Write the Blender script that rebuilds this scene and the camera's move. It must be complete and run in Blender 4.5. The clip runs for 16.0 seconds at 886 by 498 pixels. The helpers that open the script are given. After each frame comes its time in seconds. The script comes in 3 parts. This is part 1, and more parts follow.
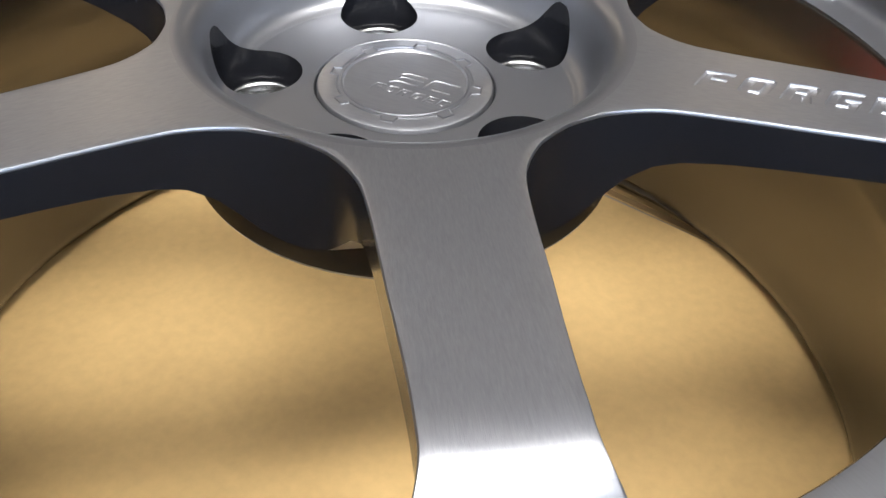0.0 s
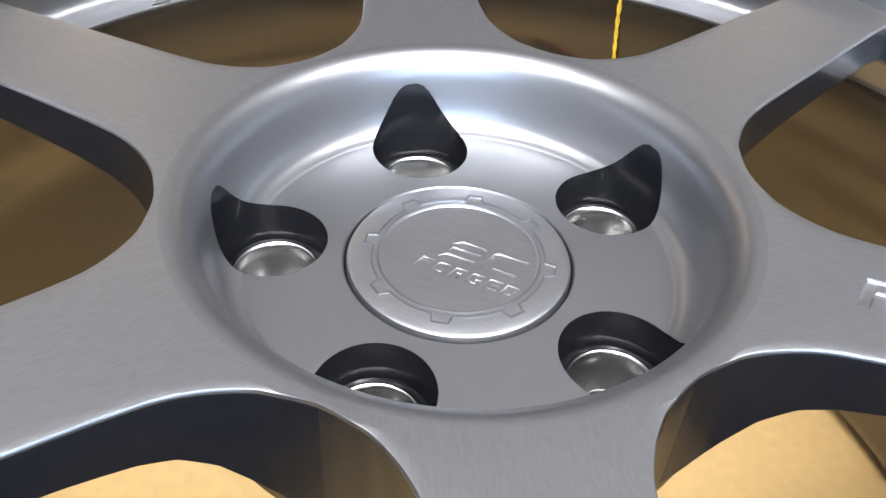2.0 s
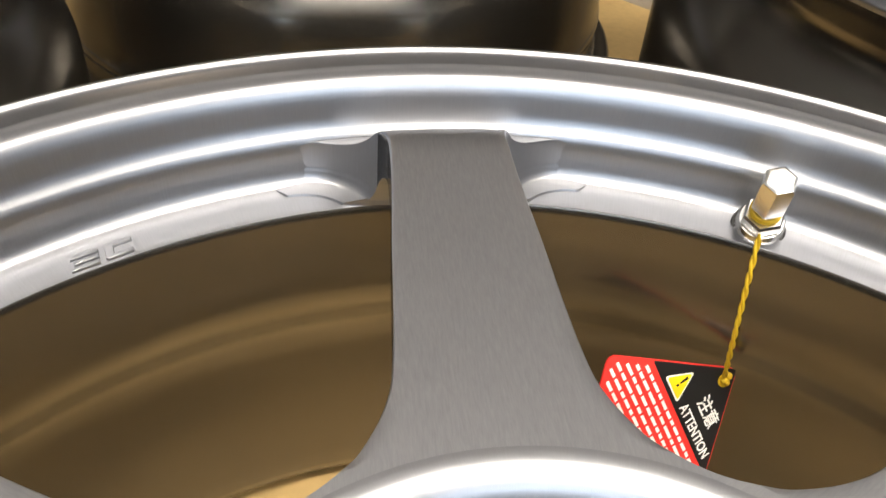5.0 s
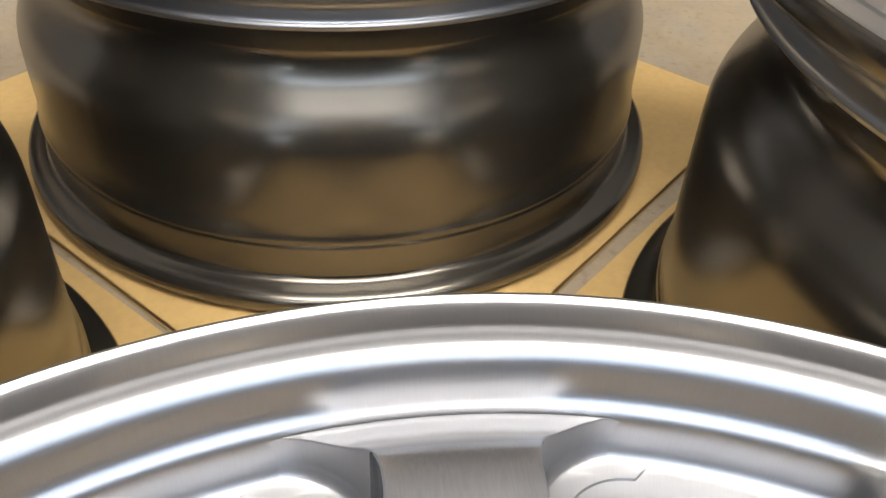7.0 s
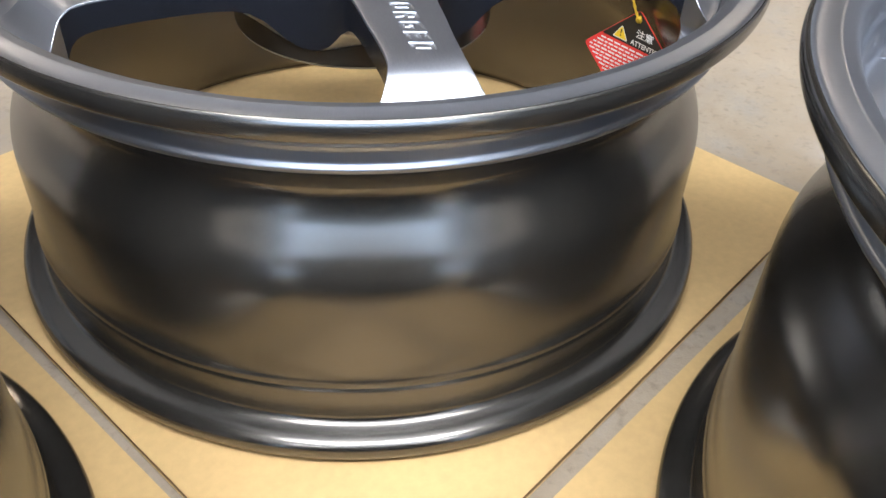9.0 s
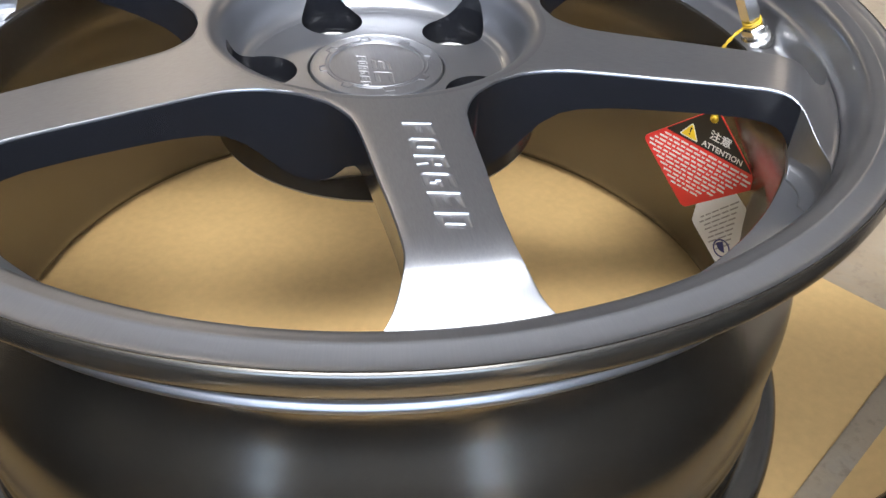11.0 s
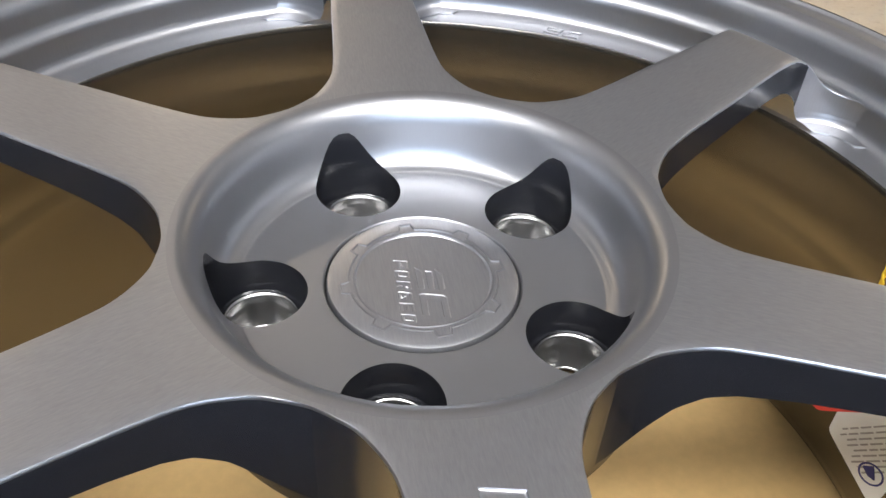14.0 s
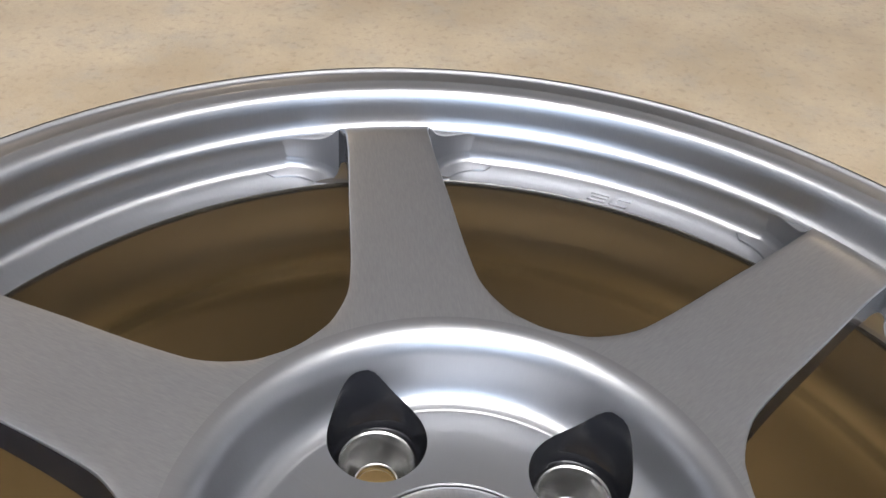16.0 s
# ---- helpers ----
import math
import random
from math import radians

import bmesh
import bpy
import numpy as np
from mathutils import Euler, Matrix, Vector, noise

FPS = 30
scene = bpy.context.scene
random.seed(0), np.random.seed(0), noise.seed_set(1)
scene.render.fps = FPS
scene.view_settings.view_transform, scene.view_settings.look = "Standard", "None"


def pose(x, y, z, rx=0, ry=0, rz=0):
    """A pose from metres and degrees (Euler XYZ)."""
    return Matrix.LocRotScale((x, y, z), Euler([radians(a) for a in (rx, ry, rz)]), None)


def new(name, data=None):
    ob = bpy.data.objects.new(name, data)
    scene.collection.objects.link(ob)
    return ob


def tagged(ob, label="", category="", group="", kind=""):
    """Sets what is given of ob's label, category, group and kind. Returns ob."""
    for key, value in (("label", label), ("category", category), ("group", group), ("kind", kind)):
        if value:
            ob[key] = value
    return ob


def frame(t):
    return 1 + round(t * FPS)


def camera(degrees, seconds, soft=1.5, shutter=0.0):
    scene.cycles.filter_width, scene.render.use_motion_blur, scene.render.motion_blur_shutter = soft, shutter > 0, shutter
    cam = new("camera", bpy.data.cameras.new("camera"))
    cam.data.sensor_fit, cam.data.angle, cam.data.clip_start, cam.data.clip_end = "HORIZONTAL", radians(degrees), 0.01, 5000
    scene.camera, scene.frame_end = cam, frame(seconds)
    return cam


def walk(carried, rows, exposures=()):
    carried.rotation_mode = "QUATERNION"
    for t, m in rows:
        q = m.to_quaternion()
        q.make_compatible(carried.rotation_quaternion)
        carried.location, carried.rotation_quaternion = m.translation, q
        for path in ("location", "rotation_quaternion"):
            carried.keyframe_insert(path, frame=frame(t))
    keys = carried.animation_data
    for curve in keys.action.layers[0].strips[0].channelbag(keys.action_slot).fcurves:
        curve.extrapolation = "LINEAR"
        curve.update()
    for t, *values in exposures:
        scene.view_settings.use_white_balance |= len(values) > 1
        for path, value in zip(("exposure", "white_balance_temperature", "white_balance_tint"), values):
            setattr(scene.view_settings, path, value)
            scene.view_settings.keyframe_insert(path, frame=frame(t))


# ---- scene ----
# ---- camera ----
cam = camera(55.24, 16.0)
# seconds, x, y, z, heading, tilt, lean
PATH = [
    (0.0, -0.0411, -0.2822, 0.3536, -11.85, -41.52, 3.05),
    (0.5, -0.0415, -0.2609, 0.3532, -11.97, -41.60, 2.88),
    (1.0, -0.0426, -0.2353, 0.3561, -11.75, -41.34, 2.97),
    (1.5, -0.0437, -0.2129, 0.3549, -11.68, -41.29, 3.23),
    (2.0, -0.0434, -0.1852, 0.3563, -11.71, -41.46, 3.54),
    (2.5, -0.0430, -0.1540, 0.3576, -11.98, -41.83, 3.80),
    (3.0, -0.0436, -0.1289, 0.3518, -11.86, -41.05, 4.14),
    (3.5, -0.0436, -0.1054, 0.3520, -12.11, -39.77, 4.49),
    (3.7, -0.0423, -0.0934, 0.3510, -12.05, -39.67, 4.59),
    (5.8, -0.0306, 0.0223, 0.3658, -11.16, -40.72, 4.35),
    (6.0, -0.0285, 0.0334, 0.3683, -10.92, -40.71, 4.18),
    (6.5, -0.0224, 0.0616, 0.3753, -10.21, -40.58, 3.66),
    (7.0, -0.0191, 0.0815, 0.3750, -9.82, -40.05, 2.87),
    (7.5, -0.0133, 0.1013, 0.3767, -9.04, -39.77, 2.37),
    (8.0, -0.0089, 0.1231, 0.3902, -8.37, -39.76, 2.11),
    (8.5, 0.0009, 0.1436, 0.3910, -6.68, -39.11, 2.52),
    (9.0, 0.0030, 0.1718, 0.3952, -6.14, -39.72, 2.76),
    (9.5, 0.0075, 0.2032, 0.3916, -5.98, -39.37, 3.40),
    (9.7, 0.0085, 0.2181, 0.3916, -5.73, -39.24, 3.18),
    (11.8, 0.0032, 0.3559, 0.3823, -4.23, -39.44, 3.04),
    (12.0, 0.0026, 0.3676, 0.3813, -4.14, -39.55, 3.02),
    (12.5, 0.0025, 0.3960, 0.3823, -4.30, -39.95, 3.11),
    (13.0, -0.0012, 0.4235, 0.3835, -3.95, -40.10, 2.95),
    (13.5, -0.0040, 0.4480, 0.3852, -3.83, -40.34, 3.08),
    (14.0, -0.0083, 0.4818, 0.3875, -3.81, -40.56, 3.49),
    (14.5, -0.0132, 0.5086, 0.3900, -3.60, -40.52, 3.77),
    (15.0, -0.0190, 0.5353, 0.3957, -3.40, -40.07, 4.19),
    (15.5, -0.0198, 0.5563, 0.3999, -3.66, -39.75, 4.92),
    (16.0, -0.0216, 0.5763, 0.4138, -3.98, -39.50, 5.35),
]
# the clip's own metering: seconds, stops, kelvin, tint
METERING = [(0.0, 0.62, 6600, 10), (1.0, 0.86, 6350, 10), (2.5, 0.98, 6550, 10), (3.5, 0.73, 7250, 10), (6.0, 0.60, 7600, 10), (6.5, 0.64, 7500, 10), (7.5, 1.04, 7000, 10), (8.5, 1.22, 6150, 10), (9.5, 1.24, 5850, 10), (12.0, 1.00, 6400, 10), (13.0, 1.16, 6350, 10), (14.0, 1.20, 6550, 10), (14.5, 1.27, 6650, 10), (15.3, 1.14, 6650, 10), (16.0, 1.00, 6650, 10)]
walk(cam, [(t, pose(x, y, z, 90 + b, 0, a) @ pose(0, 0, 0, 0, 0, c)) for t, x, y, z, a, b, c in PATH], METERING)

# ---- light ----
world = bpy.data.worlds.new("world")
scene.world = world
world.use_nodes = True
world.node_tree.nodes["Background"].inputs[0].default_value = (0.6, 0.7, 1.0, 1)
world.node_tree.nodes["Background"].inputs[1].default_value = 0.1


def area_lamp(name, m, sx, sy, watts, colour):
    data = bpy.data.lights.new(name, "AREA")
    data.shape, data.size, data.size_y, data.energy, data.color = "RECTANGLE", sx, sy, watts, colour
    ob = new(name, data)
    ob.matrix_world = m
    return ob


TUBES = [(x, y) for y in (-0.6, -2.4) for x in (-0.68, 0.68)]
for lx, ly in TUBES:
    # hung tubes shine on the floor and on the ceiling above them
    area_lamp("tube_light", pose(lx, ly, 2.34), 1.25, 0.40, 31 if ly > -1 else 24, (1.0, 0.97, 0.93))
    area_lamp("tube_uplight", pose(lx, ly, 2.37, 180, 0, 0), 1.25, 0.40, 18, (1.0, 0.97, 0.93))
BULBS = [(-0.8, 4.3, 2.25, 6.5), (2.5, 4.3, 2.38, 6), (-2.2, 3.7, 2.38, 7)]
for lx, ly, lz, watts in BULBS:
    area_lamp("bulb_light", pose(lx, ly, lz), 0.16, 0.16, watts, (1.0, 0.80, 0.58))
area_lamp("doorway_light", pose(0.0, -4.5, 1.05, 90, 0, 0), 4.5, 2.05, 120, (0.58, 0.75, 1.0))


# ---- materials ----
def node(nt, kind, **values):
    n = nt.nodes.new(kind)
    for key, value in values.items():
        n.inputs[key.replace("_", " ")].default_value = value
    return n


def surface(name, colour, rough=0.5, metal=0.0, vary=0.15, scale=40.0, fine=400.0, bump=0.1, rough_vary=0.08, coat=0.0, stretch=(1, 1, 1), depth=0.0005, radial=False):
    """A principled surface whose colour, gloss and relief vary at a coarse and a fine scale."""
    mat = bpy.data.materials.new(name)
    mat.use_nodes = True
    nt = mat.node_tree
    b = nt.nodes["Principled BSDF"]
    b.inputs["Metallic"].default_value = metal
    b.inputs["Coat Weight"].default_value = coat
    b.inputs["Coat Roughness"].default_value = 0.13
    tex = nt.nodes.new("ShaderNodeTexCoord")
    mp = nt.nodes.new("ShaderNodeMapping")
    mp.inputs["Scale"].default_value = stretch
    if radial:
        # grain that runs outwards from the axle: bearing, radius and height as coordinates
        sep = nt.nodes.new("ShaderNodeSeparateXYZ")
        nt.links.new(tex.outputs["Object"], sep.inputs[0])
        turn = nt.nodes.new("ShaderNodeMath")
        turn.operation = "ARCTAN2"
        nt.links.new(sep.outputs[1], turn.inputs[0])
        nt.links.new(sep.outputs[0], turn.inputs[1])
        reach = nt.nodes.new("ShaderNodeVectorMath")
        reach.operation = "LENGTH"
        nt.links.new(tex.outputs["Object"], reach.inputs[0])
        join = nt.nodes.new("ShaderNodeCombineXYZ")
        nt.links.new(reach.outputs["Value"], join.inputs[0])
        nt.links.new(turn.outputs[0], join.inputs[1])
        nt.links.new(join.outputs[0], mp.inputs["Vector"])
    else:
        nt.links.new(tex.outputs["Object"], mp.inputs["Vector"])
    big = node(nt, "ShaderNodeTexNoise", Scale=scale, Detail=4.0)
    small = node(nt, "ShaderNodeTexNoise", Scale=fine, Detail=3.0)
    for n in (big, small):
        nt.links.new(mp.outputs[0], n.inputs["Vector"])
    mix = nt.nodes.new("ShaderNodeMix")
    mix.data_type = "RGBA"
    lo = tuple(c * (1 - vary) for c in colour)
    hi = tuple(min(1, c * (1 + vary)) for c in colour)
    mix.inputs["A"].default_value, mix.inputs["B"].default_value = (*lo, 1), (*hi, 1)
    half = nt.nodes.new("ShaderNodeMath")
    half.operation = "MULTIPLY_ADD"
    half.inputs[1].default_value, half.inputs[2].default_value = 0.35, 0.0
    nt.links.new(small.outputs[0], half.inputs[0])
    add = nt.nodes.new("ShaderNodeMath")
    add.operation = "MULTIPLY_ADD"
    add.inputs[1].default_value = 0.65
    nt.links.new(big.outputs[0], add.inputs[0])
    nt.links.new(half.outputs[0], add.inputs[2])
    nt.links.new(add.outputs[0], mix.inputs["Factor"])
    nt.links.new(mix.outputs["Result"], b.inputs["Base Color"])
    rr = nt.nodes.new("ShaderNodeMapRange")
    rr.inputs["To Min"].default_value, rr.inputs["To Max"].default_value = rough - rough_vary, rough + rough_vary
    nt.links.new(add.outputs[0], rr.inputs["Value"])
    nt.links.new(rr.outputs[0], b.inputs["Roughness"])
    if bump:
        bp = nt.nodes.new("ShaderNodeBump")
        bp.inputs["Strength"].default_value, bp.inputs["Distance"].default_value = bump, depth
        nt.links.new(small.outputs[0], bp.inputs["Height"])
        nt.links.new(bp.outputs[0], b.inputs["Normal"])
    return mat


GUNMETAL = surface("gunmetal_paint", (0.300, 0.307, 0.328), 0.37, 0.95, 0.11, 2500, 5200, 0.24, 0.03, coat=0.06, stretch=(0.05, 0.17, 1), depth=0.00005, radial=True)
BRUSHED = surface("gunmetal_brushed_face", (0.338, 0.346, 0.370), 0.37, 0.95, 0.23, 2500, 5600, 0.7, 0.05, coat=0.06, stretch=(0.05, 0.6, 1), depth=0.00005)
BARREL = surface("dark_barrel_paint", (0.150, 0.139, 0.124), 0.235, 0.92, 0.04, 30, 2500, 0.03, 0.03, depth=0.0001)
# near-black colour for the upright spoke flanks and the lug pocket walls
DARK = surface("near_black_satin", (0.014, 0.015, 0.019), 0.17, 0.3, 0.06, 40, 1500, 0.04, 0.04, depth=0.0001)
SEAT = surface("machined_seat_paint", (0.36, 0.36, 0.36), 0.26, 1.0, 0.08, 80, 1500, 0.0, 0.03, depth=0.0001)
CHROME = surface("polished_chrome", (0.80, 0.80, 0.79), 0.26, 1.0, 0.04, 120, 900, 0.03, 0.04, depth=0.0001)
CARD = surface("brown_cardboard", (0.565, 0.385, 0.165), 0.55, 0.0, 0.36, 9, 150, 0.05, 0.05, depth=0.0003)
CARD_EDGE = surface("cut_cardboard_edge", (0.32, 0.21, 0.1), 0.8, 0.0, 0.3, 60, 900, 0.4, 0.05)
PLASTER = surface("wall_plaster", (0.50, 0.50, 0.50), 0.85, 0.0, 0.08, 3, 90, 0.1)
# for the added north wall, out of view: darkens what the rim lips reflect
DARK_WALL = surface("unseen_dark_wall", (0.07, 0.06, 0.05), 0.8, 0.0, 0.25, 2, 60, 0.1)
CEILING = surface("ceiling_boards", (0.80, 0.83, 0.88), 0.85, 0.0, 0.08, 3, 90, 0.1)
YELLOW = surface("yellow_twisted_cord", (0.52, 0.34, 0.015), 0.6, 0.0, 0.25, 900, 3000, 0.4, 0.05)
RED = surface("red_card_print", (0.75, 0.035, 0.03), 0.42, 0.0, 0.05, 60, 900, 0.03)
BLACK = surface("black_card_print", (0.012, 0.012, 0.012), 0.4, 0.0, 0.1, 60, 900, 0.03)
WHITE = surface("white_card_print", (0.78, 0.78, 0.76), 0.5, 0.0, 0.04, 60, 900, 0.03)
RUBBER = surface("black_rubber", (0.02, 0.02, 0.02), 0.6, 0.0, 0.2, 90, 900, 0.1)


def concrete():
    """Worn concrete: warm grey patches, brown stains with soft edges, dark specks and pits."""
    mat = bpy.data.materials.new("stained_concrete")
    mat.use_nodes = True
    nt = mat.node_tree
    b = nt.nodes["Principled BSDF"]
    tex = nt.nodes.new("ShaderNodeTexCoord")

    def layer(scale, detail, lo, hi, distort=0.0, rough=0.6):
        n = node(nt, "ShaderNodeTexNoise", Scale=scale, Detail=detail, Distortion=distort, Roughness=rough)
        nt.links.new(tex.outputs["Object"], n.inputs["Vector"])
        r = nt.nodes.new("ShaderNodeMapRange")
        r.interpolation_type = "SMOOTHSTEP"
        r.inputs["From Min"].default_value, r.inputs["From Max"].default_value = lo, hi
        nt.links.new(n.outputs[0], r.inputs["Value"])
        return n, r.outputs[0]

    def blend(factor, a, c, gain=1.0):
        m = nt.nodes.new("ShaderNodeMix")
        m.data_type = "RGBA"
        g = nt.nodes.new("ShaderNodeMath")
        g.operation = "MULTIPLY"
        g.inputs[1].default_value = gain
        nt.links.new(factor, g.inputs[0])
        nt.links.new(g.outputs[0], m.inputs["Factor"])
        if isinstance(a, tuple):
            m.inputs["A"].default_value = a
        else:
            nt.links.new(a, m.inputs["A"])
        m.inputs["B"].default_value = c
        return m.outputs["Result"]

    _, patch = layer(3.0, 6, 0.35, 0.65)
    _, stain = layer(4.2, 9, 0.55, 0.74, 0.15)
    _, grey = layer(16.0, 10, 0.45, 0.75, 0.0, 0.75)
    _, speck = layer(110.0, 6, 0.52, 0.68, 0.0, 0.65)
    fine, grain = layer(320.0, 4, 0.3, 0.7)
    colour = blend(patch, (0.40, 0.335, 0.25, 1), (0.29, 0.23, 0.16, 1))
    colour = blend(grey, colour, (0.30, 0.29, 0.27, 1), 0.7)
    colour = blend(stain, colour, (0.20, 0.135, 0.07, 1), 0.6)
    colour = blend(speck, colour, (0.17, 0.13, 0.095, 1), 0.45)
    colour = blend(grain, colour, (0.24, 0.21, 0.17, 1), 0.25)
    nt.links.new(colour, b.inputs["Base Color"])
    rr = nt.nodes.new("ShaderNodeMapRange")
    rr.inputs["To Min"].default_value, rr.inputs["To Max"].default_value = 0.42, 0.68
    nt.links.new(grey, rr.inputs["Value"])
    nt.links.new(rr.outputs[0], b.inputs["Roughness"])
    bp = nt.nodes.new("ShaderNodeBump")
    bp.inputs["Strength"].default_value, bp.inputs["Distance"].default_value = 0.35, 0.001
    nt.links.new(fine.outputs[0], bp.inputs["Height"])
    nt.links.new(bp.outputs[0], b.inputs["Normal"])
    return mat


CONCRETE = concrete()


# ---- mesh tools ----
def part(name, bm, material, parent=None, label="", angle=35):
    """One mesh object from a bmesh, under a thing or a part."""
    me = bpy.data.meshes.new(name)
    bmesh.ops.recalc_face_normals(bm, faces=bm.faces)
    bm.to_mesh(me)
    bm.free()
    me.materials.append(material)
    for poly in me.polygons:
        poly.use_smooth = True
    me.set_sharp_from_angle(angle=radians(angle))
    ob = new(name, me)
    ob.parent = parent
    return tagged(ob, label)


def lathe(profile, segments=160, closed=True):
    """A profile of (radius, height) turned round the z axis; closed joins its ends."""
    bm = bmesh.new()
    rings = []
    for r, z in profile:
        if r < 1e-6:
            rings.append([bm.verts.new((0, 0, z))])
        else:
            rings.append([bm.verts.new((r * math.cos(a), r * math.sin(a), z)) for a in (2 * math.pi * i / segments for i in range(segments))])
    pairs = list(zip(rings, rings[1:])) + ([(rings[-1], rings[0])] if closed else [])
    for a, b in pairs:
        for i in range(segments):
            j = (i + 1) % segments
            if len(a) == 1 and len(b) == 1:
                continue
            if len(a) == 1:
                bm.faces.new((a[0], b[i], b[j]))
            elif len(b) == 1:
                bm.faces.new((a[i], b[0], a[j]))
            else:
                bm.faces.new((a[i], b[i], b[j], a[j]))
    return bm


def smooth_profile(points, steps=5, closed=False):
    """Rounds a polyline of (radius, height) with a Catmull-Rom curve."""
    n, out = len(points), []
    last = n if closed else n - 1
    for i in range(last):
        if closed:
            p0, p1, p2, p3 = (points[(i + k - 1) % n] for k in range(4))
        else:
            p0, p1, p2, p3 = points[max(i - 1, 0)], points[i], points[i + 1], points[min(i + 2, n - 1)]
        for s in range(steps):
            t = s / steps
            out.append(tuple(0.5 * (2 * b + (c - a) * t + (2 * a - 5 * b + 4 * c - d) * t * t + (3 * b - a - 3 * c + d) * t ** 3) for a, b, c, d in zip(p0, p1, p2, p3)))
    if not closed:
        out.append(tuple(points[-1]))
    return out


def box(bm, sx, sy, sz, m):
    bmesh.ops.create_cube(bm, size=1, matrix=m @ Matrix.Diagonal((sx, sy, sz, 1)))
    return bm


def ridge(bm, path, width, height, z, closed=True):
    """A low raised line with sloped flanks along a flat path."""
    n = len(path)
    rows = []
    for i, (x, y) in enumerate(path):
        a = path[(i - 1) % n] if closed or i else path[i]
        b = path[(i + 1) % n] if closed or i < n - 1 else path[i]
        d = Vector((b[0] - a[0], b[1] - a[1]))
        d = d.normalized() if d.length else Vector((1, 0))
        s = Vector((-d.y, d.x))
        rows.append([bm.verts.new((x + s.x * k * width, y + s.y * k * width, z + h)) for k, h in ((-0.5, -0.0002), (-0.2, height), (0.2, height), (0.5, -0.0002))])
    for i in range(n if closed else n - 1):
        j = (i + 1) % n
        for k in range(3):
            bm.faces.new((rows[i][k], rows[j][k], rows[j][k + 1], rows[i][k + 1]))


def tube(path, radius, sides=8):
    bm = bmesh.new()
    rings = []
    for i, q in enumerate(path):
        d = (Vector(path[min(i + 1, len(path) - 1)]) - Vector(path[max(i - 1, 0)])).normalized()
        side = d.cross(Vector((0.3, 0.2, 0.93))).normalized()
        up = side.cross(d)
        rings.append([bm.verts.new(Vector(q) + radius * (math.cos(a) * side + math.sin(a) * up)) for a in (2 * math.pi * k / sides for k in range(sides))])
    for a, b in zip(rings, rings[1:]):
        for k in range(sides):
            bm.faces.new((a[k], a[(k + 1) % sides], b[(k + 1) % sides], b[k]))
    bm.faces.new(rings[0])
    bm.faces.new(rings[-1])
    return bm


def text_mesh(words, size, depth, bevel=0.0, shear=0.0, spacing=1.0, offset=0.0):
    """A bmesh of letters in the built-in font, centred on the origin."""
    cu = bpy.data.curves.new("letters", "FONT")
    cu.body, cu.size, cu.extrude, cu.bevel_depth, cu.shear = words, size, depth, bevel, shear
    cu.space_character, cu.offset, cu.align_x, cu.align_y = spacing, offset, "CENTER", "CENTER"
    cu.resolution_u = 3
    ob = new("letters", cu)
    bpy.context.view_layer.update()
    me = bpy.data.meshes.new_from_object(ob.evaluated_get(bpy.context.evaluated_depsgraph_get()))
    bm = bmesh.new()
    bm.from_mesh(me)
    bpy.data.objects.remove(ob)
    bpy.data.meshes.remove(me)
    return bm


# ---- setting ----
FLOOR_Z = -0.008
bm = bmesh.new()
bmesh.ops.create_grid(bm, x_segments=1, y_segments=1, size=4.6, matrix=pose(0, 0, FLOOR_Z))
tagged(part("floor", bm, CONCRETE), "worn beige stained concrete garage floor", "floor", kind="structure")
# the north wall is dark only to put a dark band into reflections
for name, m, material, label in (
        ("wall_north", pose(0, 4.55, 1.3), DARK_WALL, "unseen dark brown wall added for dark reflections"),
        ("wall_east", pose(4.55, 0, 1.3, 0, 0, 90), PLASTER, "plain painted plaster garage wall"),
        ("wall_west", pose(-4.55, 0, 1.3, 0, 0, 90), PLASTER, "plain painted plaster garage wall")):
    tagged(part(name, box(bmesh.new(), 9.2, 0.1, 2.62, m), material), label, "wall", kind="structure")
bm = box(bmesh.new(), 2.3, 0.1, 2.62, pose(-3.45, -4.55, 1.3))
box(bm, 2.3, 0.1, 2.62, pose(3.45, -4.55, 1.3))
box(bm, 4.6, 0.1, 0.5, pose(0, -4.55, 2.36))
tagged(part("wall_south", bm, PLASTER), "plain garage wall with an open doorway", "wall", kind="structure")
tagged(part("ceiling", box(bmesh.new(), 9.2, 9.2, 0.1, pose(0, 0, 2.66)), CEILING), "plain pale ceiling of the garage", "ceiling", kind="structure")

SHEET = 0.509


def cardboard_sheet(x, y, turn, seed):
    """A square sheet of corrugated board: two liners and a fluted core at the cut edge."""
    rng = random.Random(seed)
    thing = new("cardboard_sheet")
    bm = bmesh.new()
    n = 14
    h = SHEET / 2
    for top in (0.0, -0.0012):
        grid = [[bm.verts.new((-h + SHEET * i / n, -h + SHEET * j / n, top - 0.0006 * rng.random())) for j in range(n + 1)] for i in range(n + 1)]
        for i in range(n):
            for j in range(n):
                bm.faces.new((grid[i][j], grid[i + 1][j], grid[i + 1][j + 1], grid[i][j + 1]))
    part("top_liner", bm, CARD, thing)
    bm = bmesh.new()
    box(bm, SHEET - 0.001, SHEET - 0.001, 0.0046, pose(0, 0, -0.0042))
    part("fluted_core", bm, CARD_EDGE, thing)
    bm = bmesh.new()
    box(bm, SHEET, SHEET, 0.0008, pose(0, 0, -0.0070))
    part("bottom_liner", bm, CARD, thing)
    thing.matrix_world = pose(x, y, 0, 0, 0, turn)
    return tagged(thing, "flat square sheet of brown corrugated cardboard on the concrete", "cardboard", "cardboard sheets under the wheels")


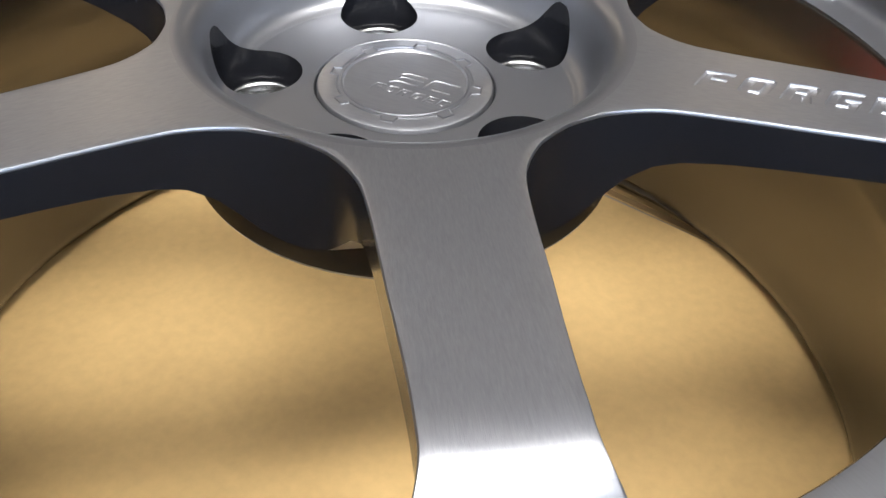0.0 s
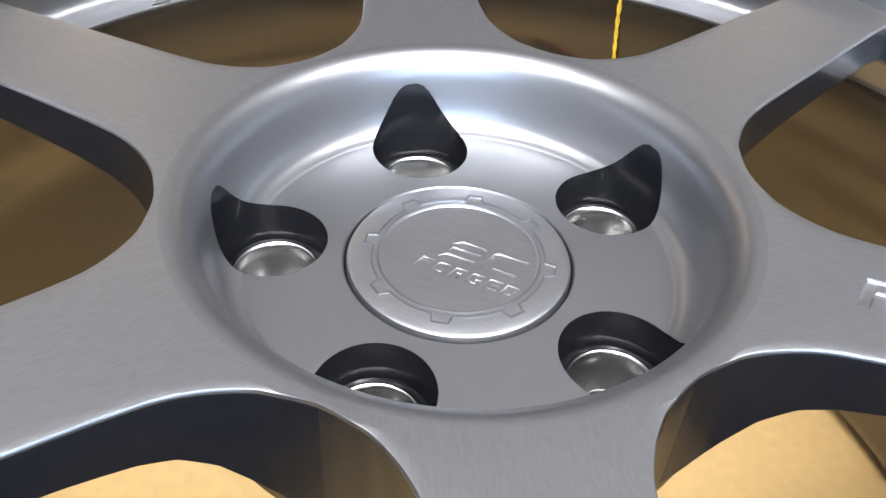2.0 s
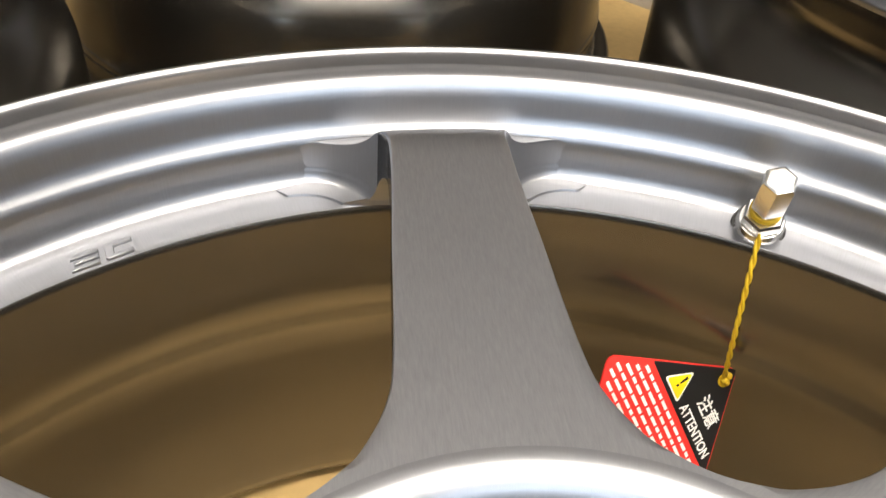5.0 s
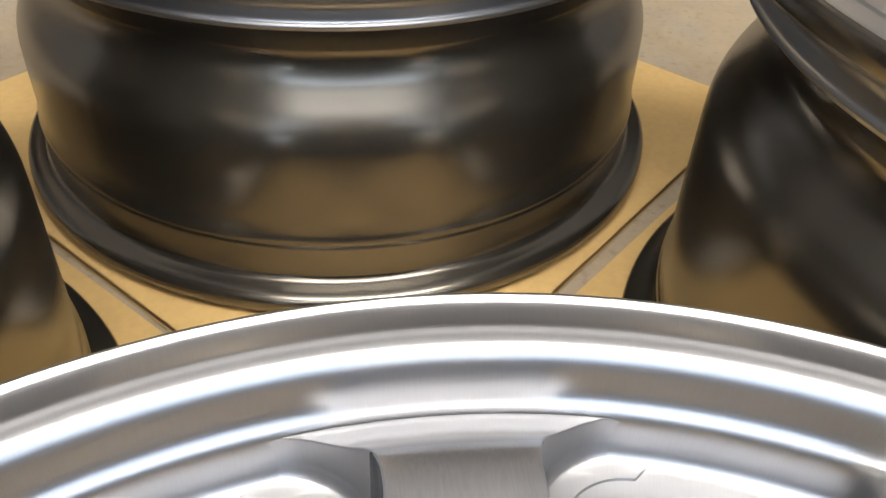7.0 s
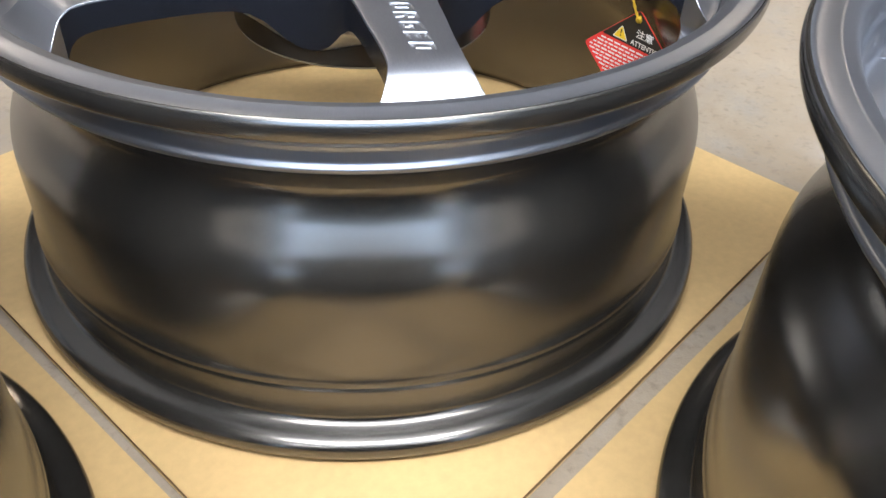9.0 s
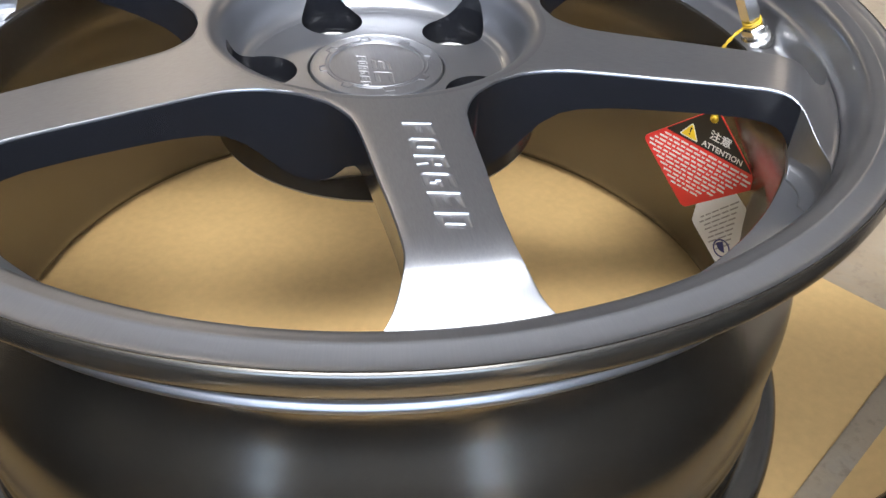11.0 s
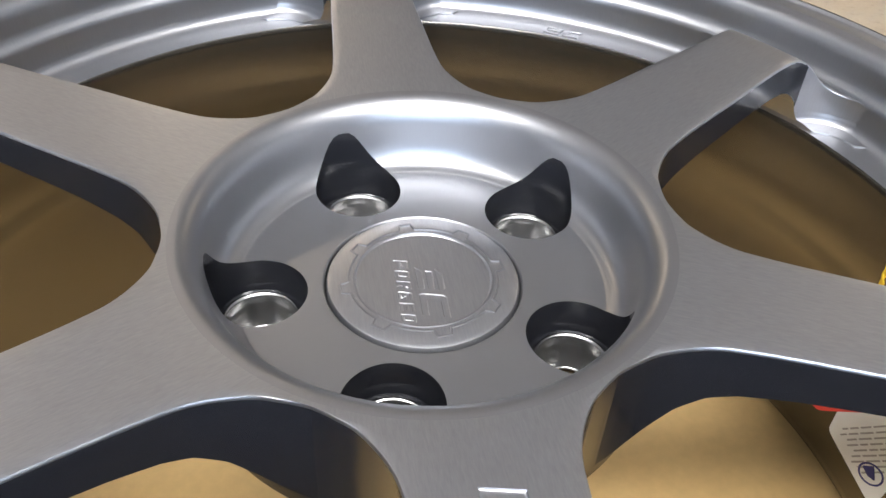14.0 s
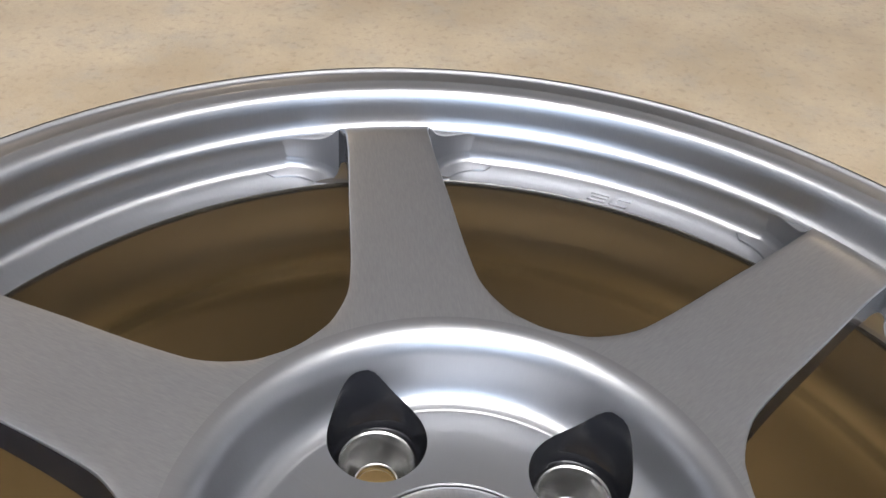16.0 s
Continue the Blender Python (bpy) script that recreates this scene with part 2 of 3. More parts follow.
cardboard_sheet(0.0023, 0.7083, 43, 1)
cardboard_sheet(0.3590, 0.3255, 42, 2)
cardboard_sheet(-0.378, 0.358, 43.7, 3)
cardboard_sheet(-0.026, -0.024, 43, 4)

# ---- wheels ----
# heights of the face of the narrower wheels; the wider ones carry it higher
FACE, SLOPE = 0.2127, 0.072


def table_value(table, r):
    if r <= table[0][0]:
        return table[0][1]
    for (a, p), (b, q) in zip(table, table[1:]):
        if r <= b:
            return p + (q - p) * (r - a) / (b - a)
    return table[-1][1]


HALF = [(0.082, 30.0), (0.0845, 30.0), (0.0850, 27.3), (0.0862, 24.2), (0.088, 21.1), (0.0915, 18.1), (0.096, 15.45), (0.102, 13.2), (0.110, 11.6), (0.120, 10.2), (0.132, 8.95), (0.146, 7.8), (0.160, 6.75), (0.175, 5.9), (0.190, 5.35), (0.198, 5.12), (0.209, 4.85), (0.23, 4.6)]
DROP = [(0.0, 0.0), (0.1790, 0.0), (0.1840, -0.0001), (0.1885, -0.0005), (0.1925, -0.0013), (0.1965, -0.0029), (0.2002, -0.0055), (0.2033, -0.0087), (0.2060, -0.0120), (0.2088, -0.0152), (0.2115, -0.0177), (0.2140, -0.0193), (0.2165, -0.0202), (0.2187, -0.0207), (0.2200, -0.0232), (0.2250, -0.0265)]
UNDER = [(0.08, 0.168), (0.085, 0.1700), (0.090, 0.1790), (0.095, 0.1865), (0.102, 0.1922), (0.110, 0.1955), (0.124, 0.1985), (0.14, 0.2008), (0.16, 0.2030), (0.180, 0.2045), (0.188, 0.2042), (0.193, 0.2030), (0.197, 0.2002), (0.1995, 0.1965), (0.2016, 0.1905), (0.2032, 0.1858), (0.23, 0.1850)]

# radius of the wall behind the ledge by height, and the rounded corner between it and a spoke
WALL = [(0.1700, 0.2105), (0.1858, 0.2108), (0.1861, 0.2132), (0.1865, 0.2150), (0.1873, 0.2167), (0.1889, 0.2180), (0.1915, 0.2187), (0.1945, 0.2190), (0.25, 0.2190)]
CORNER, POCKET = 0.0320, 0.2195
HALF, DROP, WALL = smooth_profile(HALF[1:], 4), DROP[:1] + smooth_profile(DROP[1:], 4), smooth_profile(WALL, 4)


def corner(r, z):
    """The angle by which the round corner of a pocket, with the hollow at its foot, widens a spoke."""
    hollow = max(0.2190 - table_value(WALL, z), 0.0) * min(max((r - 0.1990) / 0.0040, 0.0), 1.0)
    reach, along = CORNER - hollow, r - (POCKET - CORNER)
    if along <= 0:
        return hollow / r
    if along >= reach:
        return (CORNER + (along - reach)) / r
    return (CORNER - math.sqrt(reach ** 2 - along ** 2)) / r


def face_height(r):
    return FACE + SLOPE * (r - 0.083) + table_value(DROP, r)


LAYERS = 30


def spoke_mesh(rise):
    """One sixth of the spider, along the x axis: gently dished top, rounded edges, upright flanks."""
    bm = bmesh.new()
    radii = [0.0828, 0.0843] + [r for r, _ in HALF if r < 0.135] + [0.139, 0.146, 0.152, 0.158, 0.164, 0.170, 0.175] + [r for r, _ in DROP if 0.1785 < r < 0.223] + [0.1985 + 0.0006 * k for k in range(18)] + [0.2095 + 0.0003 * k for k in range(33)]
    radii = sorted(set(round(r, 5) for r in radii))
    cols = 14
    rows = []
    for r in radii:
        half = radians(table_value(HALF, r))
        zt, zb = rise + face_height(r), rise + table_value(UNDER, r)
        hem = 0.0010 / r if half < radians(29.9) else 0.0
        dip = 0.0014 if r < 0.2 else 0.0010
        levels = [(k / LAYERS) ** 1.35 for k in range(LAYERS)]
        if r > 0.2033:
            # even layers through the hollow above the ledge, so that they run level round the corner
            foot = [rise + zb0 for zb0 in (0.1855 + 0.0145 * (k / 22) ** 1.2 for k in range(22))]
            levels = [(z - zb) / (zt - dip - zb) for z in foot] + [(rise + 0.2 + (zt - dip - rise - 0.2) * k / 8 - zb) / (zt - dip - zb) for k in range(8)]
        heights = [zb + h * (zt - dip - zb) for h in levels] + [zt - dip, zt - 0.68 * dip]
        angles = [-half - corner(r, z - rise) for z in heights]
        edge = -half - corner(r, zt - rise)
        for fr, fz in ((0.12, 0.37), (0.4, 0.1), (1.0, 0.0)):
            angles.append(edge + hem * fr)
            heights.append(zt - (fz * dip if hem else 0.0))
        if not hem:
            heights[LAYERS + 1] = zt - 0.0001
        span = -2 * (edge + hem)
        angles += [edge + hem + span * k / cols for k in range(1, cols)]
        heights += [zt] * (cols - 1)
        angles += [-a for a in angles[LAYERS + 4::-1]]
        heights += heights[LAYERS + 4::-1]
        rows.append([bm.verts.new((r * math.cos(a), r * math.sin(a), z)) for a, z in zip(angles, heights)])
    for a, b in zip(rows, rows[1:]):
        for k in range(len(a) - 1):
            bm.faces.new((a[k], a[k + 1], b[k + 1], b[k]))
        bm.faces.new((a[-1], a[0], b[0], b[-1]))
    bm.faces.new(rows[0])
    bm.faces.new(rows[-1][::-1])
    return bm


LUG_R, LUG_A = 0.05715, 53.5


def cut_mesh(bm, cutters):
    """Cuts closed meshes out of a closed mesh."""
    for source in (bm, *cutters):
        bmesh.ops.recalc_face_normals(source, faces=source.faces)
    # every other cutter, a lug pocket, leaves near-black faces
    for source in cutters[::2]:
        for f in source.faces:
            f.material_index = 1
    me = bpy.data.meshes.new("work")
    bm.to_mesh(me)
    ob = new("work", me)
    tools = []
    for c in cutters:
        m2 = bpy.data.meshes.new("tool")
        c.to_mesh(m2)
        c.free()
        tools.append(new("tool", m2))
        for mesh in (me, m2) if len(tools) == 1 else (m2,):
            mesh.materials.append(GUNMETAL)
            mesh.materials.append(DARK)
        mod = ob.modifiers.new("cut", "BOOLEAN")
        mod.operation, mod.solver, mod.object = "DIFFERENCE", "EXACT", tools[-1]
    bpy.context.view_layer.update()
    done = bpy.data.meshes.new_from_object(ob.evaluated_get(bpy.context.evaluated_depsgraph_get()))
    bm.clear()
    bm.from_mesh(done)
    for o in (ob, *tools):
        bpy.data.objects.remove(o)
    return bm


POCKETS = [(LUG_R * math.cos(radians(LUG_A + 72 * k)), LUG_R * math.sin(radians(LUG_A + 72 * k))) for k in range(5)]


def hub_mesh(rise):
    """The dished hub with its pockets cut through."""
    f = FACE + rise
    top = smooth_profile([(0.0829, 0.0), (0.0812, -0.0001), (0.0790, -0.0006), (0.0768, -0.0020), (0.0748, -0.0045), (0.0735, -0.0080), (0.0727, -0.0125), (0.0718, -0.0172), (0.0706, -0.0212), (0.0689, -0.0242), (0.0667, -0.0260), (0.0648, -0.0267), (0.0640, -0.0271), (0.062, -0.0272), (0.057, -0.0272)], 3)
    rest = [(0.045, -0.0272), (0.0352, -0.0272), (0.0347, -0.0278), (0.0347, -0.04), (0.034, -0.04), (0.034, -0.0545), (0.0795, -0.0545), (0.0822, -0.0535), (0.0829, -0.052)]
    bm = lathe([(r, f + z) for r, z in top + rest], 180)
    cutters = []
    for x, y in POCKETS:
        c = lathe([(0.0, f + 0.02), (0.0163, f + 0.02), (0.0160, f - 0.0285), (0.0150, f - 0.0405), (0.0143, f - 0.0412), (0.0, f - 0.0412)], 48, closed=False)
        ux, uy = x / LUG_R, y / LUG_R
        for v in c.verts:
            # the outer half is blunter than a circle
            a, t = v.co.x * ux + v.co.y * uy, v.co.y * ux - v.co.x * uy
            if a > 0:
                swell = 1 + 0.06 * (a * abs(t)) / (a * a + t * t)
                a, t = a * swell * 0.985, t * swell
            else:
                a *= 1.06
            t *= 1.03
            v.co.x, v.co.y = a * ux - t * uy, a * uy + t * ux
        bmesh.ops.translate(c, verts=c.verts, vec=(x, y, 0))
        c2 = lathe([(0.0, f - 0.03), (0.0128, f - 0.03), (0.0128, f - 0.0415), (0.0124, f - 0.0422), (0.0080, f - 0.0505), (0.0073, f - 0.051), (0.0073, f - 0.1), (0.0, f - 0.1)], 48, closed=False)
        bmesh.ops.translate(c2, verts=c2.verts, vec=(x, y, 0))
        cutters += [c, c2]
    return cut_mesh(bm, cutters)


def seat_mesh(x, y, rise):
    """The bright machined cone at the bottom of a lug pocket."""
    f = FACE + rise
    bm = lathe([(r, f + z) for r, z in ((0.0142, -0.0412), (0.0141, -0.0402), (0.0136, -0.0396), (0.0129, -0.0394), (0.0123, -0.0397), (0.0119, -0.0404), (0.0117, -0.0413), (0.0112, -0.0419), (0.0109, -0.0428), (0.0082, -0.0500), (0.0076, -0.0508), (0.0072, -0.0520), (0.0072, -0.0540), (0.0126, -0.0540))], 48)
    bmesh.ops.translate(bm, verts=bm.verts, vec=(x, y, 0))
    return bm


def rim_mesh(d):
    """The barrel, its two flanges, the lip and the ledge behind the spokes."""
    outer = smooth_profile([(0.2345, 0.0006), (0.2382, 0.0014), (0.2415, 0.0040), (0.2437, 0.0073), (0.2445, 0.0108), (0.2438, 0.0142), (0.2415, 0.0168), (0.2380, 0.0185), (0.2340, 0.0197), (0.2306, 0.0211), (0.2287, 0.0232), (0.2280, 0.0262), (0.2276, 0.0320), (0.2274, 0.0420), (0.2279, 0.0455), (0.2288, 0.0485), (0.2286, 0.0515), (0.2276, 0.0550), (0.2268, 0.0620), (0.2267, 0.0700)], 4)
    upper = smooth_profile([(0.2267, 0.0850 + d * 0.8), (0.2266, 0.1020 + d), (0.2260, 0.1120 + d), (0.2240, 0.1205 + d), (0.2200, 0.1295 + d), (0.2150, 0.1385 + d), (0.2105, 0.1470 + d), (0.2078, 0.1545 + d), (0.2070, 0.1605 + d), (0.2085, 0.1660 + d), (0.2130, 0.1720 + d), (0.2208, 0.1788 + d), (0.2262, 0.1846 + d), (0.2276, 0.1866 + d), (0.2280, 0.1880 + d), (0.2274, 0.1892 + d), (0.2265, 0.1905 + d), (0.2264, 0.1940 + d), (0.2265, 0.1972 + d), (0.2280, 0.2004 + d), (0.2325, 0.2040 + d), (0.2380, 0.2068 + d), (0.2415, 0.2095 + d), (0.2434, 0.2125 + d), (0.2443, 0.2160 + d), (0.2444, 0.2190 + d), (0.2438, 0.2212 + d)], 4)
    inner = [(0.2430, 0.2220), (0.2423, 0.2219), (0.2417, 0.2214), (0.2411, 0.2208), (0.2404, 0.2205), (0.2390, 0.2204), (0.2370, 0.2206), (0.2345, 0.2209), (0.2325, 0.2213), (0.2316, 0.2215), (0.2308, 0.2214), (0.2300, 0.2211), (0.2285, 0.2208), (0.2270, 0.2205), (0.2258, 0.2200), (0.2249, 0.2192), (0.2241, 0.2180), (0.2235, 0.2163), (0.2231, 0.2140), (0.2228, 0.2112), (0.2225, 0.2082), (0.2220, 0.2056), (0.2212, 0.2040), (0.2203, 0.2031), (0.2197, 0.2022), (0.2192, 0.2002), (0.2190, 0.1970), (0.2190, 0.1945), (0.2187, 0.1915), (0.2180, 0.1890), (0.2167, 0.1872), (0.2150, 0.1864), (0.2125, 0.1861), (0.2095, 0.1861), (0.2035, 0.1860), (0.2022, 0.1857), (0.2016, 0.1848), (0.2016, 0.1825), (0.2012, 0.1780), (0.2010, 0.1700), (0.2008, 0.1600), (0.2014, 0.1510), (0.2045, 0.1420), (0.2095, 0.1320), (0.2150, 0.1220), (0.2192, 0.1120), (0.2205, 0.1000)]
    low = [(0.2205, 0.0800), (0.2210, 0.0600), (0.2222, 0.0420), (0.2232, 0.0300), (0.2240, 0.0180), (0.2262, 0.0100), (0.2320, 0.0040)]
    return lathe(outer + upper + [(r, z + d) for r, z in inner] + low, 192)


def engrave(bm, cutters):
    """Sinks closed shapes into a closed mesh."""
    obs = []
    for source in (bm, *cutters):
        bmesh.ops.recalc_face_normals(source, faces=source.faces)
        me = bpy.data.meshes.new("work")
        source.to_mesh(me)
        obs.append(new("work", me))
    for tool in obs[1:]:
        mod = obs[0].modifiers.new("cut", "BOOLEAN")
        mod.operation, mod.solver, mod.object = "DIFFERENCE", "EXACT", tool
    bpy.context.view_layer.update()
    done = bpy.data.meshes.new_from_object(obs[0].evaluated_get(bpy.context.evaluated_depsgraph_get()))
    bm.clear()
    bm.from_mesh(done)
    for ob in obs:
        bpy.data.objects.remove(ob)
    for c in cutters:
        c.free()
    return bm


GLYPHS = {
    "F": [[(0, 0), (0, 1), (0.72, 1), (0.72, 0.78), (0.25, 0.78), (0.25, 0.60), (0.62, 0.60), (0.62, 0.39), (0.25, 0.39), (0.25, 0)]],
    "O": [[(0.1, 0), (0, 0.12), (0, 0.88), (0.1, 1), (0.62, 1), (0.72, 0.88), (0.72, 0.12), (0.62, 0)], [(0.25, 0.24), (0.25, 0.76), (0.47, 0.76), (0.47, 0.24)]],
    "R": [[(0, 0), (0, 1), (0.62, 1), (0.72, 0.88), (0.72, 0.55), (0.62, 0.43), (0.74, 0), (0.49, 0), (0.40, 0.38), (0.25, 0.38), (0.25, 0)], [(0.25, 0.59), (0.25, 0.78), (0.47, 0.78), (0.47, 0.59)]],
    "G": [[(0.1, 0), (0, 0.12), (0, 0.88), (0.1, 1), (0.72, 1), (0.72, 0.77), (0.25, 0.77), (0.25, 0.23), (0.48, 0.23), (0.48, 0.38), (0.36, 0.38), (0.36, 0.57), (0.72, 0.57), (0.72, 0)]],
    "E": [[(0, 0), (0, 1), (0.72, 1), (0.72, 0.78), (0.25, 0.78), (0.25, 0.61), (0.66, 0.61), (0.66, 0.40), (0.25, 0.40), (0.25, 0.22), (0.72, 0.22), (0.72, 0)]],
    "D": [[(0, 0), (0, 1), (0.58, 1), (0.72, 0.84), (0.72, 0.16), (0.58, 0)], [(0.25, 0.23), (0.25, 0.77), (0.47, 0.77), (0.47, 0.23)]],
}
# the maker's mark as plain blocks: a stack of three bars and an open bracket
MARK = [[(0.0, 0), (0.12, 0.26), (0.78, 0.26), (0.78, 0)], [(0.10, 0.37), (0.10, 0.63), (0.78, 0.63), (0.78, 0.37)], [(0.0, 0.74), (0.18, 1), (0.70, 1), (0.78, 0.90), (0.78, 0.74)],
        [(1.02, 0), (0.94, 0.12), (0.94, 0.88), (1.02, 1), (1.72, 1), (1.72, 0.74), (1.20, 0.74), (1.20, 0.26), (1.72, 0.26), (1.72, 0)]]


def block_shapes(loops, length, height, rise, chamfer, sunk=False, slant=0.22):
    """Blocks with sloped edges, centred on the origin, from outlines in a plane; sunk keeps the lower shell alone."""
    cu = bpy.data.curves.new("blocks", "CURVE")
    cu.dimensions, cu.fill_mode, cu.extrude, cu.bevel_depth, cu.bevel_resolution = "2D", "BOTH", rise, chamfer, 2
    wide = max(x for loop in loops for x, _ in loop)
    inner = (length - slant * height) / wide
    for loop in loops:
        sp = cu.splines.new("POLY")
        sp.points.add(len(loop) - 1)
        sp.use_cyclic_u = True
        for p, (x, y) in zip(sp.points, loop):
            p.co = ((x - wide / 2) * inner + slant * (y - 0.5) * height, (y - 0.5) * height, 0, 1)
    cu.offset = -chamfer
    ob = new("blocks", cu)
    bpy.context.view_layer.update()
    me = bpy.data.meshes.new_from_object(ob.evaluated_get(bpy.context.evaluated_depsgraph_get()))
    bm = bmesh.new()
    bm.from_mesh(me)
    bpy.data.objects.remove(ob)
    bpy.data.meshes.remove(me)
    bmesh.ops.remove_doubles(bm, verts=bm.verts, dist=0.000004)
    if sunk:
        bmesh.ops.delete(bm, geom=[f for f in bm.faces if f.calc_center_median().z > -rise - 0.000003], context="FACES")
    return bm


def block_word(words, length, height, rise, chamfer, sunk=False, gap=0.24):
    loops = [[(x + k * (0.72 + gap), y) for x, y in loop] for k, c in enumerate(words) for loop in GLYPHS[c]]
    return block_shapes(loops, length, height, rise, chamfer, sunk)


def fit_length(bm, length):
    """Stretches letters along x to a given length."""
    xs = [v.co.x for v in bm.verts]
    bmesh.ops.scale(bm, vec=(length / (max(xs) - min(xs)), 1, 1), verts=bm.verts)


def gear_path(r_in, r_out, turn=0.0):
    pts = []
    for k in range(8):
        c = math.pi / 4 * k + turn
        for off, r in ((-0.115, r_in), (-0.075, r_out), (0.075, r_out), (0.115, r_in)):
            pts.append((r * math.cos(c + off), r * math.sin(c + off)))
        for s in (0.25, 0.38, 0.53):
            pts.append((r_in * math.cos(c + s), r_in * math.sin(c + s)))
    return pts


def circle_path(r, n=72):
    return [(r * math.cos(2 * math.pi * i / n), r * math.sin(2 * math.pi * i / n)) for i in range(n)]


def valve(wheel_thing, rise):
    """A chrome valve on the ledge, leaning inwards: rubber seal, nut, stem and hexagonal dust cap."""
    m = pose(0, 0, 0, 0, 0, 90) @ Matrix.Translation((0.2122, 0, 0.1858 + rise)) @ pose(0, 0, 0, 0, -29.0, 0)

    def ring(profile, segments, material, name, parent):
        bm = lathe(profile, segments, closed=False)
        bmesh.ops.transform(bm, verts=bm.verts, matrix=m)
        return part(name, bm, material, parent, "", 25)

    stem = ring([(0.0, -0.004), (0.0036, -0.004), (0.0036, 0.030), (0.0, 0.030)], 24, CHROME, "valve_stem", wheel_thing)
    tagged(stem, "chrome tyre valve stem with a hexagonal cap")
    ring([(0.0, -0.002), (0.0088, -0.002), (0.0090, 0.0006), (0.0084, 0.0018), (0.0, 0.0018)], 32, RUBBER, "seal", stem)
    ring([(0.0, 0.0018), (0.0074, 0.0018), (0.0078, 0.0026), (0.0078, 0.0062), (0.0070, 0.0076), (0.0, 0.0076)], 32, CHROME, "collar", stem)
    ring([(0.0, 0.0076), (0.0064, 0.0076), (0.0070, 0.0084), (0.0070, 0.0120), (0.0062, 0.0130), (0.0, 0.0130)], 6, CHROME, "nut", stem)
    ring([(0.0, 0.0180), (0.0051, 0.0180), (0.0056, 0.0188), (0.0056, 0.0338), (0.0050, 0.0352), (0.0042, 0.0356), (0.0, 0.0357)], 6, CHROME, "dust_cap", stem)
    return m


def wheel(m, rise, cap_turn, tooth_turn, label):
    thing = new("alloy_wheel")
    rim = part("rim", rim_mesh(rise), BARREL, thing, "satin rim with a stepped outer lip")
    rim.data.materials.append(GUNMETAL)
    for poly in rim.data.polygons:
        c = poly.center
        if c.z > 0.1855 + rise and math.hypot(c.x, c.y) < 0.2425:
            poly.material_index = 1
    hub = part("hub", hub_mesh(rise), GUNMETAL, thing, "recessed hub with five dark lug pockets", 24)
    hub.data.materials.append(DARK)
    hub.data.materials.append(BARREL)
    for poly in hub.data.polygons:
        c, n = poly.center, poly.normal
        if abs(n.z) < 0.4 and math.hypot(c.x, c.y) > 0.0822:
            poly.material_index = 2
    for x, y in POCKETS:
        part("lug_seat", seat_mesh(x, y, rise), SEAT, thing, "bright machined conical lug seat")
    lie = pose(0.1433, 0.0012, FACE + rise + 0.0604 * SLOPE, 0, -math.degrees(math.atan(SLOPE)), 0)
    plain = None
    for k in range(6):
        if k < 2:
            bm = spoke_mesh(rise)
            if k == 0:
                word = block_word("FORGED", 0.0785, 0.0115, 0.0013, 0.0)
                bmesh.ops.transform(word, verts=word.verts, matrix=lie)
                engrave(bm, [word])
            # the ends stay open inside the hub and the rim
            ends = [f for f in bm.faces if all(math.hypot(v.co.x, v.co.y) < 0.08285 for v in f.verts) or all(math.hypot(v.co.x, v.co.y) > 0.2215 for v in f.verts)]
            bmesh.ops.delete(bm, geom=ends, context="FACES_ONLY")
            plain = part("spoke", bm, BRUSHED, thing, "", 40)
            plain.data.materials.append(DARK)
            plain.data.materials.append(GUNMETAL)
            # upright flank faces below the top edge take the near-black colour
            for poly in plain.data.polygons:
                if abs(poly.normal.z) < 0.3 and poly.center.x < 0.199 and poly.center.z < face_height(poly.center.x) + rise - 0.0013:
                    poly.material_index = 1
                elif poly.center.x > 0.1985 and poly.normal.z < 0.55:
                    poly.material_index = 2
            plain.matrix_local = pose(0, 0, 0, 0, 0, 60 * k)
            if k == 0:
                tagged(plain, "spoke face with an engraved word")
                hollow_bm = block_word("FORGED", 0.0785, 0.0115, 0.00002, 0.0009, True)
                bmesh.ops.transform(hollow_bm, verts=hollow_bm.verts, matrix=lie)
                part("engraved_lettering", hollow_bm, BRUSHED, plain, "sunken word in the spoke face")
        else:
            s = new("spoke", plain.data)
            s.parent = thing
            s.matrix_local = pose(0, 0, 0, 0, 0, 60 * k)
    bm = block_shapes(MARK, 0.0200, 0.0070, 0.0005, 0.0004)
    bmesh.ops.transform(bm, verts=bm.verts, matrix=pose(0, 0, 0, 0, 0, 150) @ pose(0.2065, 0, 0.1861 + rise, 0, 0, -90))
    part("maker_mark", bm, GUNMETAL, rim)
    z = FACE + rise - 0.0262
    disc = lathe([(0.0, z - 0.0006), (0.0235, z - 0.0006), (0.0242, z), (0.0322, z), (0.0334, z - 0.0005), (0.034, z - 0.0018), (0.034, z - 0.02), (0.0, z - 0.02)], 96, closed=False)
    spin = pose(0, 0, z - 0.0006, 0, 0, cap_turn)
    sunk = []
    for depth, edge, low in ((0.0007, 0.0, False), (0.00002, 0.00042, True)):
        sign = block_shapes(MARK, 0.0262, 0.0095, depth, edge, low)
        bmesh.ops.transform(sign, verts=sign.verts, matrix=spin @ Matrix.Translation((0.0070, 0.0022, 0)))
        word = block_word("FORGED", 0.0325, 0.0050, depth, edge * 0.75, low)
        bmesh.ops.transform(word, verts=word.verts, matrix=spin @ Matrix.Translation((0.0056, -0.0072, 0)))
        sunk.append((sign, word))
    cap = part("centre_cap", engrave(disc, list(sunk[0])), BRUSHED, thing, "round centre cap with a toothed ring", 30)
    part("maker_mark", sunk[1][0], BRUSHED, cap)
